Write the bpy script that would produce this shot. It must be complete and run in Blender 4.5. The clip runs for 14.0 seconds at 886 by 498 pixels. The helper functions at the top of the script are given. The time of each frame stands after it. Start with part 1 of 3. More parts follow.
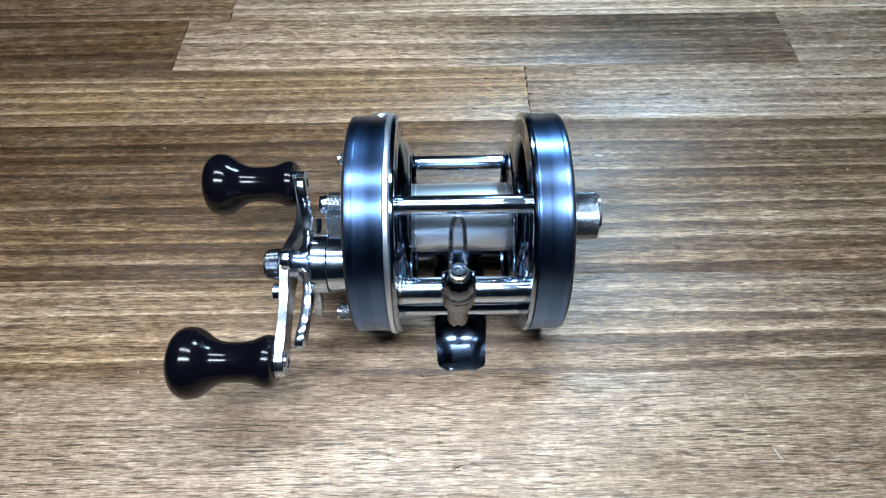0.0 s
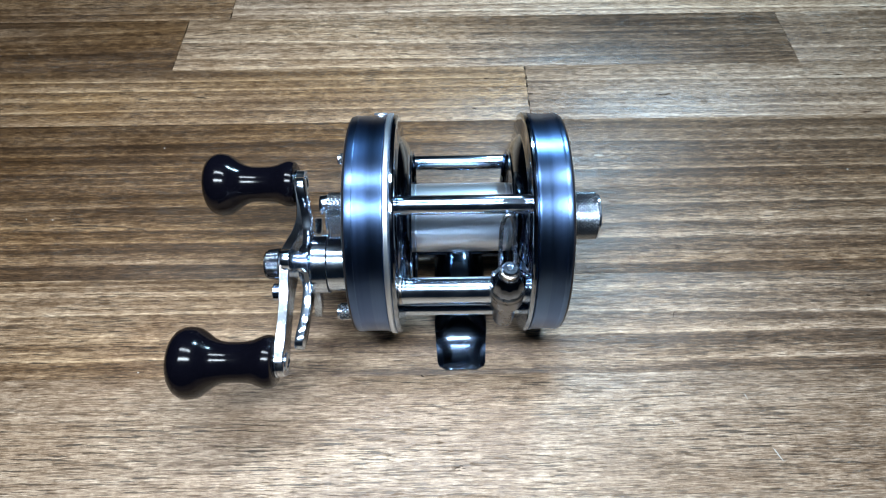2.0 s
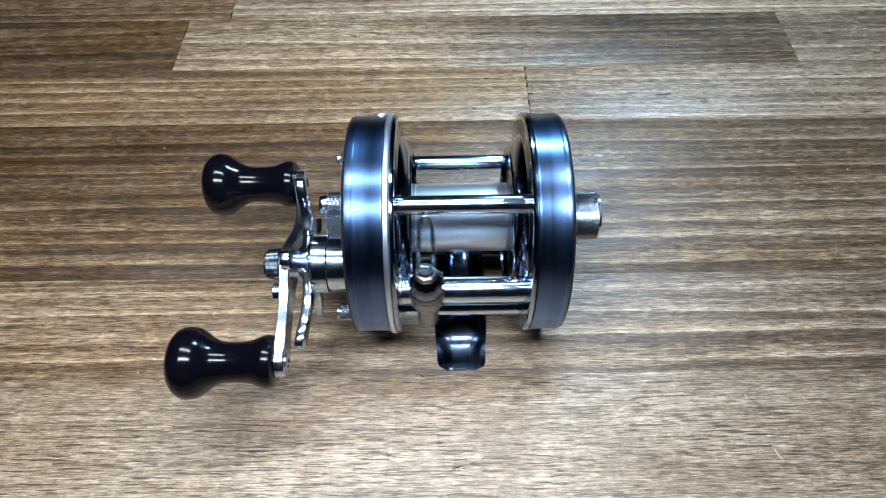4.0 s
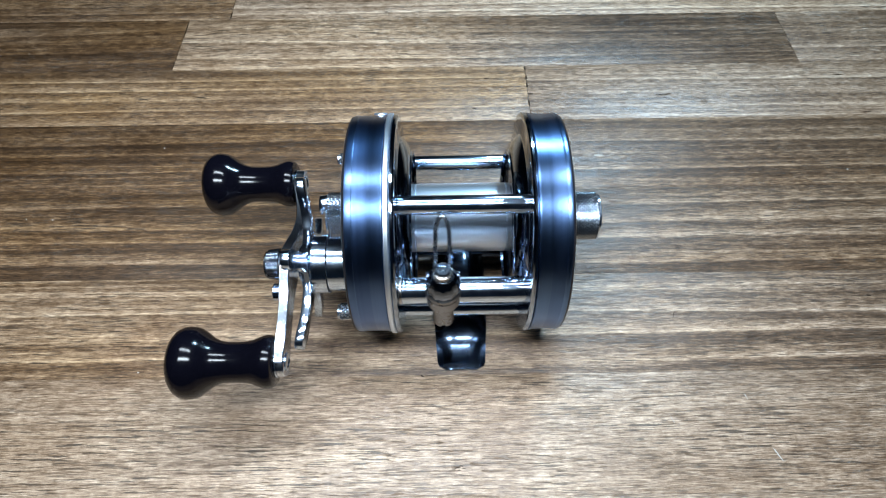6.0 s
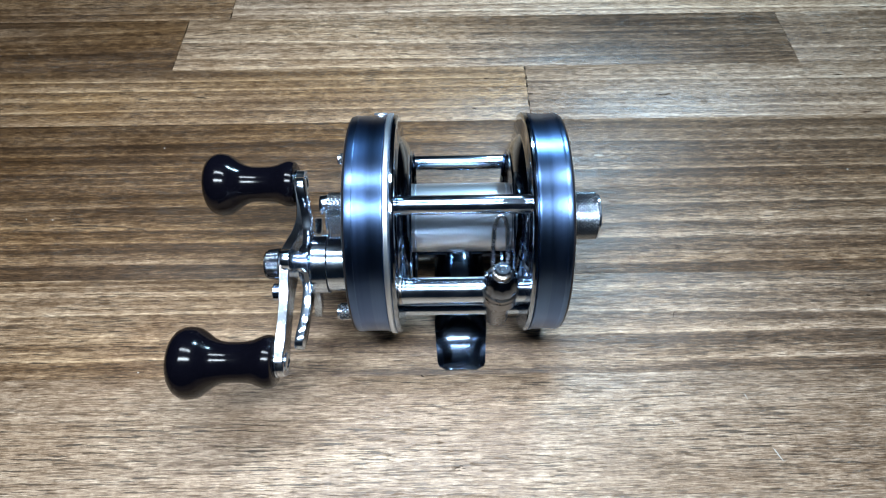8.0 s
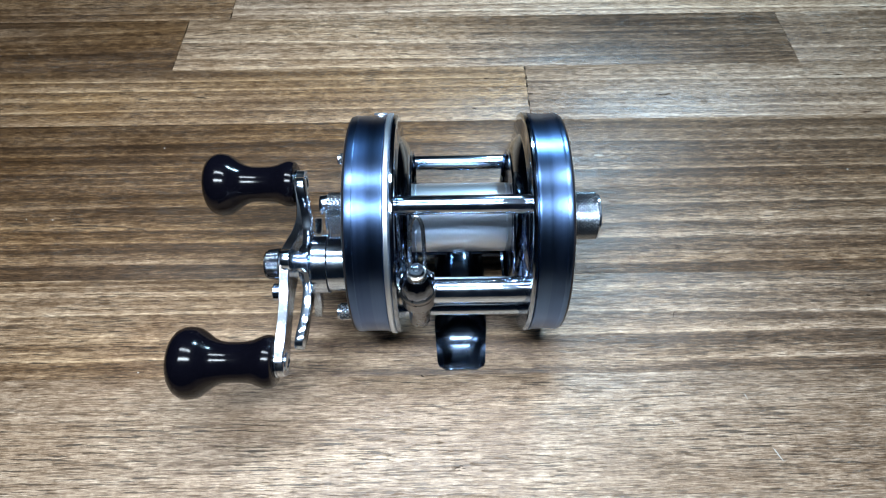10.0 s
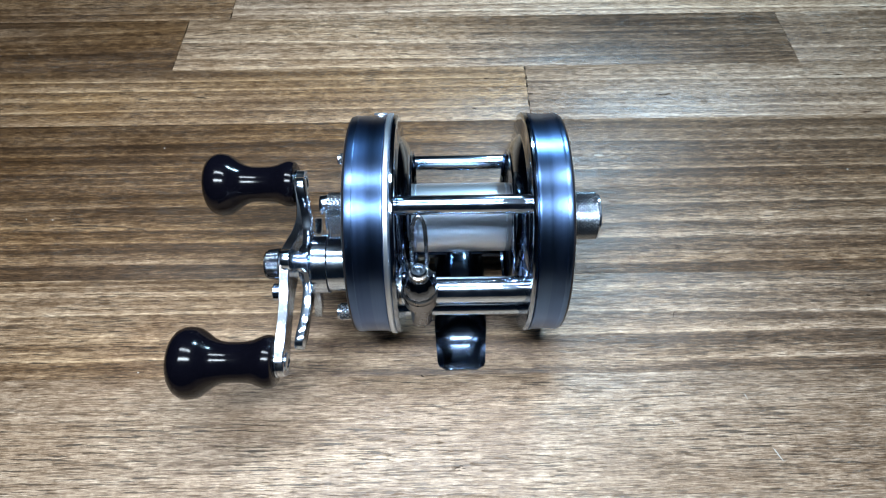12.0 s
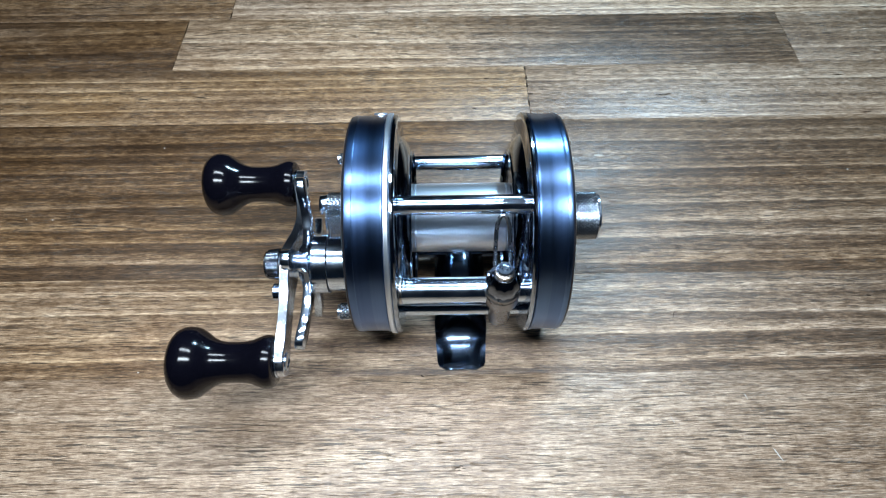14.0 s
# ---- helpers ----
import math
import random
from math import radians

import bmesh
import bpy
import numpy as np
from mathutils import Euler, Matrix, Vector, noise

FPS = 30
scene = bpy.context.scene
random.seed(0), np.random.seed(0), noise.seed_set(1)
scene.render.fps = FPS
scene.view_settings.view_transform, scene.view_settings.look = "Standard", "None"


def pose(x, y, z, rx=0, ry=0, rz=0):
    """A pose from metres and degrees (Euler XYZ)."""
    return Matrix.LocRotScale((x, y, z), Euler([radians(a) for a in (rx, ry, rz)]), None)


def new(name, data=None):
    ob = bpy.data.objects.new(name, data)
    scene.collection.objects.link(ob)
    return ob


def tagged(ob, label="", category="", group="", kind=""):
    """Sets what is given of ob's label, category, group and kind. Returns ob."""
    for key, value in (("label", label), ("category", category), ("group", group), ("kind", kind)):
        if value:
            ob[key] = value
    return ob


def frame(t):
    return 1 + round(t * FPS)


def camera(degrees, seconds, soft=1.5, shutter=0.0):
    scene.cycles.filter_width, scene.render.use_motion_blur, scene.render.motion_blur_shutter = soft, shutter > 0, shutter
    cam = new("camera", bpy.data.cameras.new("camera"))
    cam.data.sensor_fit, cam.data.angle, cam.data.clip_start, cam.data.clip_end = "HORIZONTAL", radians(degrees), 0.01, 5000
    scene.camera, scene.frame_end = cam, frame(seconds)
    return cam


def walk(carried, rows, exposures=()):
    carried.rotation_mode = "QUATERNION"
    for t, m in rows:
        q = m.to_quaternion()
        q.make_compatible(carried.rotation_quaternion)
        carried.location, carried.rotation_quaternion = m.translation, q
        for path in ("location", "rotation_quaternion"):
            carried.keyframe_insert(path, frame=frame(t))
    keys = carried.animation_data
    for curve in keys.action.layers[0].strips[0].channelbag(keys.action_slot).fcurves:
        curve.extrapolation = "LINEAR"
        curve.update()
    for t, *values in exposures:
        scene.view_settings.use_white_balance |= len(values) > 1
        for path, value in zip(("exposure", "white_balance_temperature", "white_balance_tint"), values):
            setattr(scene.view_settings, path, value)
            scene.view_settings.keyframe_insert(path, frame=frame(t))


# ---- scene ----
MM = 0.001
# lens and stand: a phone held still over the table
cam = camera(70.96, 14.0, 1.2, 0.4)
EYE = Matrix(((0.99990, 0.01429, 0.00059, -0.004277),
              (-0.01149, 0.82752, -0.56132, -0.091659),
              (-0.00851, 0.56126, 0.82760, 0.150828),
              (0, 0, 0, 1)))
walk(cam, [(0.0, EYE), (14.0, EYE)], [(0.0, 0.06), (0.5, 0.02), (1.0, 0.0), (14.0, 0.0)])

# ---- light: three lamps that hang over the table, the far one cooler ----
world = bpy.data.worlds.new("world")
scene.world = world
world.use_nodes = True
world.node_tree.nodes["Background"].inputs[0].default_value = (0.5, 0.6, 0.8, 1)
world.node_tree.nodes["Background"].inputs[1].default_value = 0.05


def lamp(name, at, size, power, color):
    data = bpy.data.lights.new(name, "AREA")
    data.shape, data.size, data.size_y = "RECTANGLE", size[0], size[1]
    data.energy, data.color = power, color
    ob = new(name, data)
    ob.matrix_world = pose(*at, -math.degrees(math.atan2(at[1], at[2])))
    return tagged(ob, "long cool white hanging lamp", "hanging lamp", "", "structure")


lamp("hanging_lamp_1", (-0.018, -0.084, 0.239), (0.180, 0.0265), 0.90, (0.765, 0.892, 1.0))
lamp("hanging_lamp_2", (-0.018, 0.027, 0.252), (0.180, 0.0265), 0.64, (0.765, 0.892, 1.0))
lamp("hanging_lamp_3", (0.090, 0.168, 0.198), (0.046, 0.022), 0.74, (0.46, 0.75, 1.0))


# ---- materials ----
class Nodes:
    """A short hand for node trees."""

    def __init__(self, name):
        self.mat = bpy.data.materials.new(name)
        self.mat.use_nodes = True
        self.tree = self.mat.node_tree
        self.bsdf = self.tree.nodes["Principled BSDF"]

    def add(self, kind, **inputs):
        n = self.tree.nodes.new(kind)
        for k, v in inputs.items():
            self.put(n.inputs[k.replace("_", " ")], v)
        return n

    def put(self, socket, v):
        if isinstance(v, bpy.types.NodeSocket):
            self.tree.links.new(v, socket)
        elif isinstance(v, (int, float)) and hasattr(socket.default_value, "__len__"):
            socket.default_value = (v, v, v, 1)[:len(socket.default_value)]
        else:
            socket.default_value = v

    def math(self, op, a, b=0.0, c=0.0):
        n = self.tree.nodes.new("ShaderNodeMath")
        n.operation = op
        for s, v in zip(n.inputs, (a, b, c)):
            self.put(s, v)
        return n.outputs[0]

    def scaled(self, vec, s):
        n = self.tree.nodes.new("ShaderNodeVectorMath")
        n.operation = "MULTIPLY"
        self.put(n.inputs[0], vec)
        n.inputs[1].default_value = s
        return n.outputs[0]

    def noise(self, vec, scale=1.0, detail=4.0, rough=0.55, distort=0.0):
        n = self.add("ShaderNodeTexNoise", Vector=vec, Scale=scale, Detail=detail, Roughness=rough, Distortion=distort)
        return n.outputs["Fac"]

    def band(self, v, a, b, lo=0.0, hi=1.0):
        n = self.add("ShaderNodeMapRange", Value=v)
        for k, x in (("From Min", a), ("From Max", b), ("To Min", lo), ("To Max", hi)):
            self.put(n.inputs[k], x)
        return n.outputs[0]

    def mix(self, f, a, b, blend="MIX"):
        n = self.tree.nodes.new("ShaderNodeMix")
        n.data_type, n.blend_type = "RGBA", blend
        for s, v in zip((n.inputs[0], n.inputs[6], n.inputs[7]), (f, a, b)):
            self.put(s, v)
        return n.outputs[2]

    def bump(self, h, strength, distance):
        n = self.add("ShaderNodeBump", Height=h, Strength=strength, Distance=distance)
        self.put(self.bsdf.inputs["Normal"], n.outputs[0])

    def set(self, **kw):
        for k, v in kw.items():
            self.put(self.bsdf.inputs[k.replace("_", " ")], v)
        return self.mat


def wood_material(name, heart_or_light=None):
    """Stained, oiled softwood staves, grain along x; a stave's tone, warmth and ring contrast ride in its object
    colour.
    Last argument: where a change along x begins and is full, in metres, how much darker it gets and how much of the
    warmth is left; in one stave it is grey heartwood, in the others the lost warmth paints cool light from the right."""
    m = Nodes(name)
    at = m.tree.nodes.new("ShaderNodeTexCoord").outputs["Object"]
    info = m.tree.nodes.new("ShaderNodeObjectInfo")
    tone = m.tree.nodes.new("ShaderNodeSeparateColor")
    m.put(tone.inputs[0], info.outputs["Color"])
    shift = m.tree.nodes.new("ShaderNodeCombineXYZ")
    for k, far in enumerate((3.1, 1.7, 2.3)):
        m.put(shift.inputs[k], m.math("MULTIPLY", info.outputs["Random"], far))
    add = m.tree.nodes.new("ShaderNodeVectorMath")
    m.put(add.inputs[0], at)
    m.put(add.inputs[1], shift.outputs[0])
    v = add.outputs[0]
    axis = m.tree.nodes.new("ShaderNodeSeparateXYZ")
    m.put(axis.inputs[0], v)

    def growth(pitch, vary, sway, wander, sharp):
        """Year rings cut along: each grows paler towards the front and ends at a hard line."""
        per = m.math("ADD", m.math("MULTIPLY", info.outputs["Random"], vary), pitch)
        u = m.math("ADD", m.math("MULTIPLY", axis.outputs[1], m.math("MULTIPLY", per, -1.0)), m.math("MULTIPLY", sway, wander))
        f = m.math("FRACT", u)
        return m.math("MULTIPLY", m.math("POWER", f, sharp), m.band(f, 1.0, 0.88))

    slow = m.noise(m.scaled(v, (1.6, 38, 12)), 1.0, 3.0, 0.55)
    rings = growth(118.0, 40.0, slow, 3.6, 1.6)
    thin = growth(330.0, 60.0, slow, 7.0, 3.0)
    wide = m.noise(m.scaled(v, (3, 70, 40)), 1.0, 3.0, 0.5, 0.2)
    streak = m.noise(m.scaled(v, (9, 620, 90)), 1.0, 6.0, 0.72, 0.1)
    fibre = m.noise(m.scaled(v, (150, 3000, 200)), 1.0, 4.0, 0.7, 0.15)
    hair = m.noise(m.scaled(v, (420, 6500, 200)), 1.0, 3.0, 0.7, 0.1)
    pores = m.noise(m.scaled(v, (150, 3100, 200)), 1.0, 2.0, 0.5, 0.1)
    blot = m.noise(m.scaled(v, (22, 60, 30)), 1.0, 6.0, 0.7)
    mottle = m.noise(m.scaled(v, (240, 420, 100)), 1.0, 4.0, 0.7, 0.4)
    saw = m.noise(m.scaled(v, (1300, 110, 30)), 1.0, 2.0, 0.5, 0.4)
    faint = m.noise(m.scaled(v, (5, 70, 30)), 1.0, 2.0, 0.5)
    ringed = m.math("MULTIPLY", m.math("SUBTRACT", rings, 0.33), m.math("MULTIPLY", tone.outputs[2], m.band(faint, 0.35, 0.65, 0.9, 2.8)))
    lift = m.math("ADD", tone.outputs[0], ringed)
    ringed = m.math("MULTIPLY", m.math("SUBTRACT", thin, 0.22), m.math("MULTIPLY", tone.outputs[2], m.band(faint, 0.65, 0.35, 0.4, 1.5)))
    lift = m.math("ADD", lift, ringed)
    for field, weight in ((m.band(streak, 0.32, 0.68), 0.16), (m.band(hair, 0.36, 0.64), 0.42), (m.band(fibre, 0.36, 0.64), 0.21), (m.band(wide, 0.3, 0.7), 0.18),
                          (blot, 0.60), (m.band(mottle, 0.3, 0.7), 0.24)):
        lift = m.math("ADD", lift, m.math("MULTIPLY", m.math("SUBTRACT", field, 0.5), weight))
    marks = m.math("MULTIPLY", m.math("SUBTRACT", saw, 0.5), m.band(blot, 0.4, 0.65, 0.0, 0.17))
    lift = m.math("ADD", lift, marks)
    if heart_or_light:
        start, full, dark, ash = heart_or_light
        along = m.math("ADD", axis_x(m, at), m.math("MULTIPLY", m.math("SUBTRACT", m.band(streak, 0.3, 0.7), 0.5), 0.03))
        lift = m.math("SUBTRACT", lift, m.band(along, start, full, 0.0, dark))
    ramp = m.tree.nodes.new("ShaderNodeValToRGB")
    e = ramp.color_ramp.elements
    e[0].position, e[0].color = 0.0, (0.030, 0.017, 0.010, 1)
    e[1].position, e[1].color = 1.0, (0.82, 0.66, 0.525, 1)
    for pos, col in ((0.3, (0.119, 0.070, 0.040, 1)), (0.55, (0.290, 0.199, 0.136, 1)), (0.78, (0.515, 0.385, 0.287, 1))):
        s = e.new(pos)
        s.color = col
    m.put(ramp.inputs[0], lift)
    ruddy = m.noise(m.scaled(v, (11, 55, 30)), 1.0, 4.0, 0.6)
    glow = m.math("MULTIPLY", tone.outputs[1], m.band(ruddy, 0.3, 0.7, 0.55, 1.5))
    # warmth lost along x: grey of the heartwood, painted cool light on other staves
    if heart_or_light:
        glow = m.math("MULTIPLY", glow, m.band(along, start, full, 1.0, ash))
    warm = m.mix(glow, ramp.outputs[0], (1.0, 0.775, 0.41, 1), "MULTIPLY")
    dash = m.band(pores, 0.565, 0.61)
    dash = m.math("MULTIPLY", dash, m.band(blot, 0.36, 0.56))
    col = m.mix(m.math("MULTIPLY", dash, 0.85), warm, (0.035, 0.022, 0.013, 1))
    m.set(Base_Color=col, Roughness=m.band(fibre, 0.2, 0.8, 0.31, 0.46), Specular_IOR_Level=0.72)
    relief = m.math("ADD", m.math("MULTIPLY", fibre, 0.7), m.math("MULTIPLY", streak, 0.4))
    relief = m.math("SUBTRACT", relief, m.math("MULTIPLY", dash, 0.7))
    m.bump(relief, 0.5, 0.0003)
    return m.mat


def axis_x(m, vec):
    n = m.tree.nodes.new("ShaderNodeSeparateXYZ")
    m.put(n.inputs[0], vec)
    return n.outputs[0]


def metal(name, color, rough, grain=(300, 300, 300), wobble=0.06, bump=0.0, low=0.88):
    m = Nodes(name)
    at = m.tree.nodes.new("ShaderNodeTexCoord").outputs["Object"]
    n = m.noise(m.scaled(at, grain), 1.0, 3.0, 0.6)
    big = m.noise(at, 90.0, 2.0, 0.5)
    r = m.math("ADD", m.band(n, 0.3, 0.7, rough - wobble, rough + wobble), m.math("MULTIPLY", m.math("SUBTRACT", big, 0.5), wobble))
    tint = m.mix(m.band(n, 0.3, 0.7), tuple(c * low for c in color) + (1,), tuple(color) + (1,))
    m.set(Base_Color=tint, Metallic=1.0, Roughness=r)
    if bump:
        m.bump(n, bump, 0.00005)
    return m.mat


def turned(name, color, rough, dull):
    """Metal with fine grooves turned round the x axis: the gleam spreads along the axis. dull: a rougher band, from and to along x."""
    m = Nodes(name)
    at = m.tree.nodes.new("ShaderNodeTexCoord").outputs["Object"]
    fine = m.noise(m.scaled(at, (1500, 12, 12)), 1.0, 5.0, 0.7)
    coarse = m.noise(m.scaled(at, (420, 3, 3)), 1.0, 2.0, 0.5)
    rub = m.noise(at, 160.0, 3.0, 0.6)
    scuff = m.band(m.noise(m.scaled(at, (700, 260, 260)), 1.0, 5.0, 0.75, 0.6), 0.66, 0.74)
    x = axis_x(m, at)
    band = m.math("MULTIPLY", m.band(x, dull[0], dull[0] + 0.0002), m.band(x, dull[1], dull[1] - 0.0002))
    tan = m.tree.nodes.new("ShaderNodeTangent")
    tan.direction_type, tan.axis = "RADIAL", "X"
    tint = m.mix(m.band(fine, 0.3, 0.7), tuple(c * 0.93 for c in color) + (1,), tuple(c * 1.05 for c in color) + (1,))
    tint = m.mix(band, tint, (0.88, 0.88, 0.92, 1), "MULTIPLY")
    tint = m.mix(m.math("MULTIPLY", scuff, 0.25), tint, (0.30, 0.34, 0.42, 1))
    r = m.math("ADD", m.band(fine, 0.3, 0.7, rough - 0.02, rough + 0.02), m.math("MULTIPLY", m.math("SUBTRACT", rub, 0.5), 0.06))
    r = m.math("ADD", r, m.math("MULTIPLY", m.math("SUBTRACT", coarse, 0.5), 0.16))
    r = m.math("ADD", r, m.math("MULTIPLY", band, 0.04))
    m.set(Base_Color=tint, Metallic=1.0, Roughness=r, Anisotropic=0.78, Anisotropic_Rotation=0.25, Tangent=tan.outputs[0])
    return m.mat


def plain(name, color, rough, spec=0.5, scale=200.0, vary=0.08, bump=0.0, metallic=0.0):
    m = Nodes(name)
    at = m.tree.nodes.new("ShaderNodeTexCoord").outputs["Object"]
    n = m.noise(at, scale, 4.0, 0.6)
    col = m.mix(n, tuple(c * (1 - vary) for c in color) + (1,), tuple(min(1, c * (1 + vary)) for c in color) + (1,))
    m.set(Base_Color=col, Roughness=m.band(n, 0.2, 0.8, rough * 0.85, rough * 1.15), Specular_IOR_Level=spec, Metallic=metallic)
    if bump:
        m.bump(n, bump, 0.0003)
    return m.mat


WOOD = wood_material("stained_wood")
HEARTWOOD = wood_material("stained_wood_with_heart", (-0.020, 0.060, 0.36, 0.2))
# front staves: darker to the right, and greyed there to paint in cool light
DARK_COOL_END = wood_material("stained_wood_dark_cool_end", (0.000, 0.120, 0.17, 0.1))
# middle staves: paler, less warm to the right, cool lamp light put into colour
COOL_LIT_END = wood_material("stained_wood_cool_lit_end", (-0.020, 0.090, -0.02, 0.42))
CHROME = metal("chrome", (0.64, 0.77, 0.93), 0.15, (400, 400, 400), 0.04)
SATIN = metal("satin_steel", (0.50, 0.49, 0.48), 0.27, (1500, 200, 200), 0.06)
NUT_STEEL = metal("blued_steel", (0.16, 0.19, 0.24), 0.22, (600, 600, 600), 0.06)
ANODISED = turned("gunmetal_anodised", (0.108, 0.188, 0.370), 0.33, (-0.0232, -0.0199))
ANODISED_CAP = turned("gunmetal_anodised_cap", (0.128, 0.222, 0.420), 0.33, (0.0186, 0.0216))
ALUMINIUM = metal("bare_aluminium", (0.72, 0.80, 0.90), 0.40, (2500, 60, 60), 0.05)
SPOOL_SILVER = metal("spool_silver", (0.80, 0.89, 0.99), 0.36, (140, 4, 4), 0.006, 0.0, 0.985)
DARK_CHROME = metal("dark_chrome", (0.36, 0.43, 0.53), 0.09, (300, 300, 300), 0.04)
CRANK = metal("crank_chrome", (0.72, 0.79, 0.89), 0.20, (1600, 1600, 1600), 0.06, 0.06, 0.94)
GUIDE_STEEL = metal("guide_steel", (0.18, 0.215, 0.27), 0.14, (600, 600, 600), 0.05)
WIRE = metal("guide_wire", (0.42, 0.46, 0.52), 0.26, (600, 600, 600), 0.05)
COLLAR_STEEL = metal("collar_steel", (0.24, 0.245, 0.255), 0.30, (600, 600, 600), 0.06)
KNURL = metal("knurled_chrome", (0.74, 0.82, 0.92), 0.19, (300, 300, 300), 0.05)
FOOT_CHROME = metal("black_chrome", (0.075, 0.105, 0.155), 0.16, (300, 300, 300), 0.05)
BLACK = plain("black_gloss_plastic", (0.002, 0.002, 0.004), 0.13, 0.27, 500, 0.3, 0.015)
BLACK_EDGE = plain("black_paint", (0.012, 0.012, 0.015), 0.3, 0.5, 400, 0.2)
PLASTER = plain("wall_plaster", (0.08, 0.115, 0.18), 0.8, 0.3, 30, 0.05, 0.1)
CEILING = plain("ceiling_paint", (0.13, 0.19, 0.30), 0.85, 0.2, 30, 0.04)
FLOORING = plain("floor_boards", (0.20, 0.13, 0.08), 0.5, 0.4, 12, 0.2)
CHIP = plain("worn_finish", (0.31, 0.27, 0.23), 0.6, 0.4, 900, 0.1)
FLECK = plain("pale_fleck", (0.46, 0.43, 0.39), 0.6, 0.4, 900, 0.05)
GRIME = plain("dark_resin", (0.040, 0.026, 0.017), 0.7, 0.15, 900, 0.3)


# ---- shape helpers (millimetres in, metres out) ----
def finish(name, bm, mat, parent=None, label="", angle=32, scale=MM):
    """Links a bmesh as one mesh object under a thing or part."""
    bmesh.ops.transform(bm, matrix=Matrix.Scale(scale, 4), verts=bm.verts)
    bmesh.ops.recalc_face_normals(bm, faces=bm.faces)
    me = bpy.data.meshes.new(name)
    bm.to_mesh(me)
    bm.free()
    for f in me.polygons:
        f.use_smooth = True
    me.set_sharp_from_angle(angle=radians(angle))
    me.materials.append(mat)
    ob = new(name, me)
    ob.parent = parent
    return tagged(ob, label)


part = finish


def lathe(profile, seg=72, at=(0, 0, 0), axis="X"):
    """A turned body: profile of (along the axis, radius)."""
    bm = bmesh.new()
    rings = []
    for u, r in profile:
        if r <= 1e-6:
            rings.append([bm.verts.new((u, 0, 0))])
        else:
            rings.append([bm.verts.new((u, r * math.cos(2 * math.pi * i / seg), r * math.sin(2 * math.pi * i / seg))) for i in range(seg)])
    for a, b in zip(rings, rings[1:]):
        for i in range(seg):
            j = (i + 1) % seg
            if len(a) == 1 and len(b) == 1:
                continue
            if len(a) == 1:
                bm.faces.new((a[0], b[i], b[j]))
            elif len(b) == 1:
                bm.faces.new((a[i], a[j], b[0]))
            else:
                bm.faces.new((a[i], a[j], b[j], b[i]))
    turn = Matrix.Rotation(radians(-90), 4, "Y") if axis == "Z" else Matrix.Identity(4)
    bmesh.ops.transform(bm, matrix=Matrix.Translation(at) @ turn, verts=bm.verts)
    return bm


def bead(u0, u1, r, b=0.25):
    """A cylinder's profile with rounded ends."""
    return [(u0, 0), (u0, r - b), (u0 + b * 0.3, r - b * 0.3), (u0 + b, r), (u1 - b, r), (u1 - b * 0.3, r - b * 0.3), (u1, r - b), (u1, 0)]


def knurled(u0, u1, r, at, count=36, deep=0.28):
    """A knob with a diamond knurl cut into it and plain rounded ends."""
    bm = bmesh.new()
    seg = count * 2
    rows = max(4, int((u1 - u0 - 1.2) / (2 * math.pi * r / seg)))
    rings = []

    def ring(u, rad):
        return [bm.verts.new((u, rad(i) * math.cos(2 * math.pi * i / seg), rad(i) * math.sin(2 * math.pi * i / seg))) for i in range(seg)]
    for u, q in ((u0, r - 0.8), (u0 + 0.15, r - 0.35), (u0 + 0.6, r - 0.32)):
        rings.append(ring(u, lambda i, q=q: q))
    a, b = u0 + 0.7, u1 - 0.7
    for k in range(rows + 1):
        rings.append(ring(a + (b - a) * k / rows, lambda i, k=k: r - deep * ((i + k) % 2)))
    for u, q in ((u1 - 0.6, r - 0.32), (u1 - 0.15, r - 0.35), (u1, r - 0.8)):
        rings.append(ring(u, lambda i, q=q: q))
    for k, (p, q) in enumerate(zip(rings, rings[1:])):
        for i in range(seg):
            j = (i + 1) % seg
            if (i + k) % 2:
                bm.faces.new((p[i], p[j], q[i]))
                bm.faces.new((p[j], q[j], q[i]))
            else:
                bm.faces.new((p[i], p[j], q[j]))
                bm.faces.new((p[i], q[j], q[i]))
    bm.faces.new(rings[0])
    bm.faces.new(rings[-1][::-1])
    bmesh.ops.translate(bm, verts=bm.verts, vec=at)
    return bm


def tube(points, radius, seg=12):
    """A round wire along points."""
    bm = bmesh.new()
    pts = [Vector(q) for q in points]
    rings = []
    up = None
    for i, q in enumerate(pts):
        d = (pts[min(i + 1, len(pts) - 1)] - pts[max(i - 1, 0)]).normalized()
        a = d.orthogonal().normalized() if up is None else (up - d * up.dot(d)).normalized()
        up = a
        b = d.cross(a)
        rings.append([bm.verts.new(q + radius * (math.cos(2 * math.pi * k / seg) * a + math.sin(2 * math.pi * k / seg) * b)) for k in range(seg)])
    for p, q in zip(rings, rings[1:]):
        for i in range(seg):
            bm.faces.new((p[i], p[(i + 1) % seg], q[(i + 1) % seg], q[i]))
    bm.faces.new(rings[0])
    bm.faces.new(rings[-1])
    return bm


def box(lo, hi, bevel=0.0):
    bm = bmesh.new()
    bmesh.ops.create_cube(bm, size=1.0)
    for v in bm.verts:
        v.co = Vector([l + (h - l) * (c + 0.5) for l, h, c in zip(lo, hi, v.co)])
    if bevel:
        bmesh.ops.bevel(bm, geom=list(bm.edges), offset=bevel, segments=2, affect="EDGES", profile=0.6)
    return bm


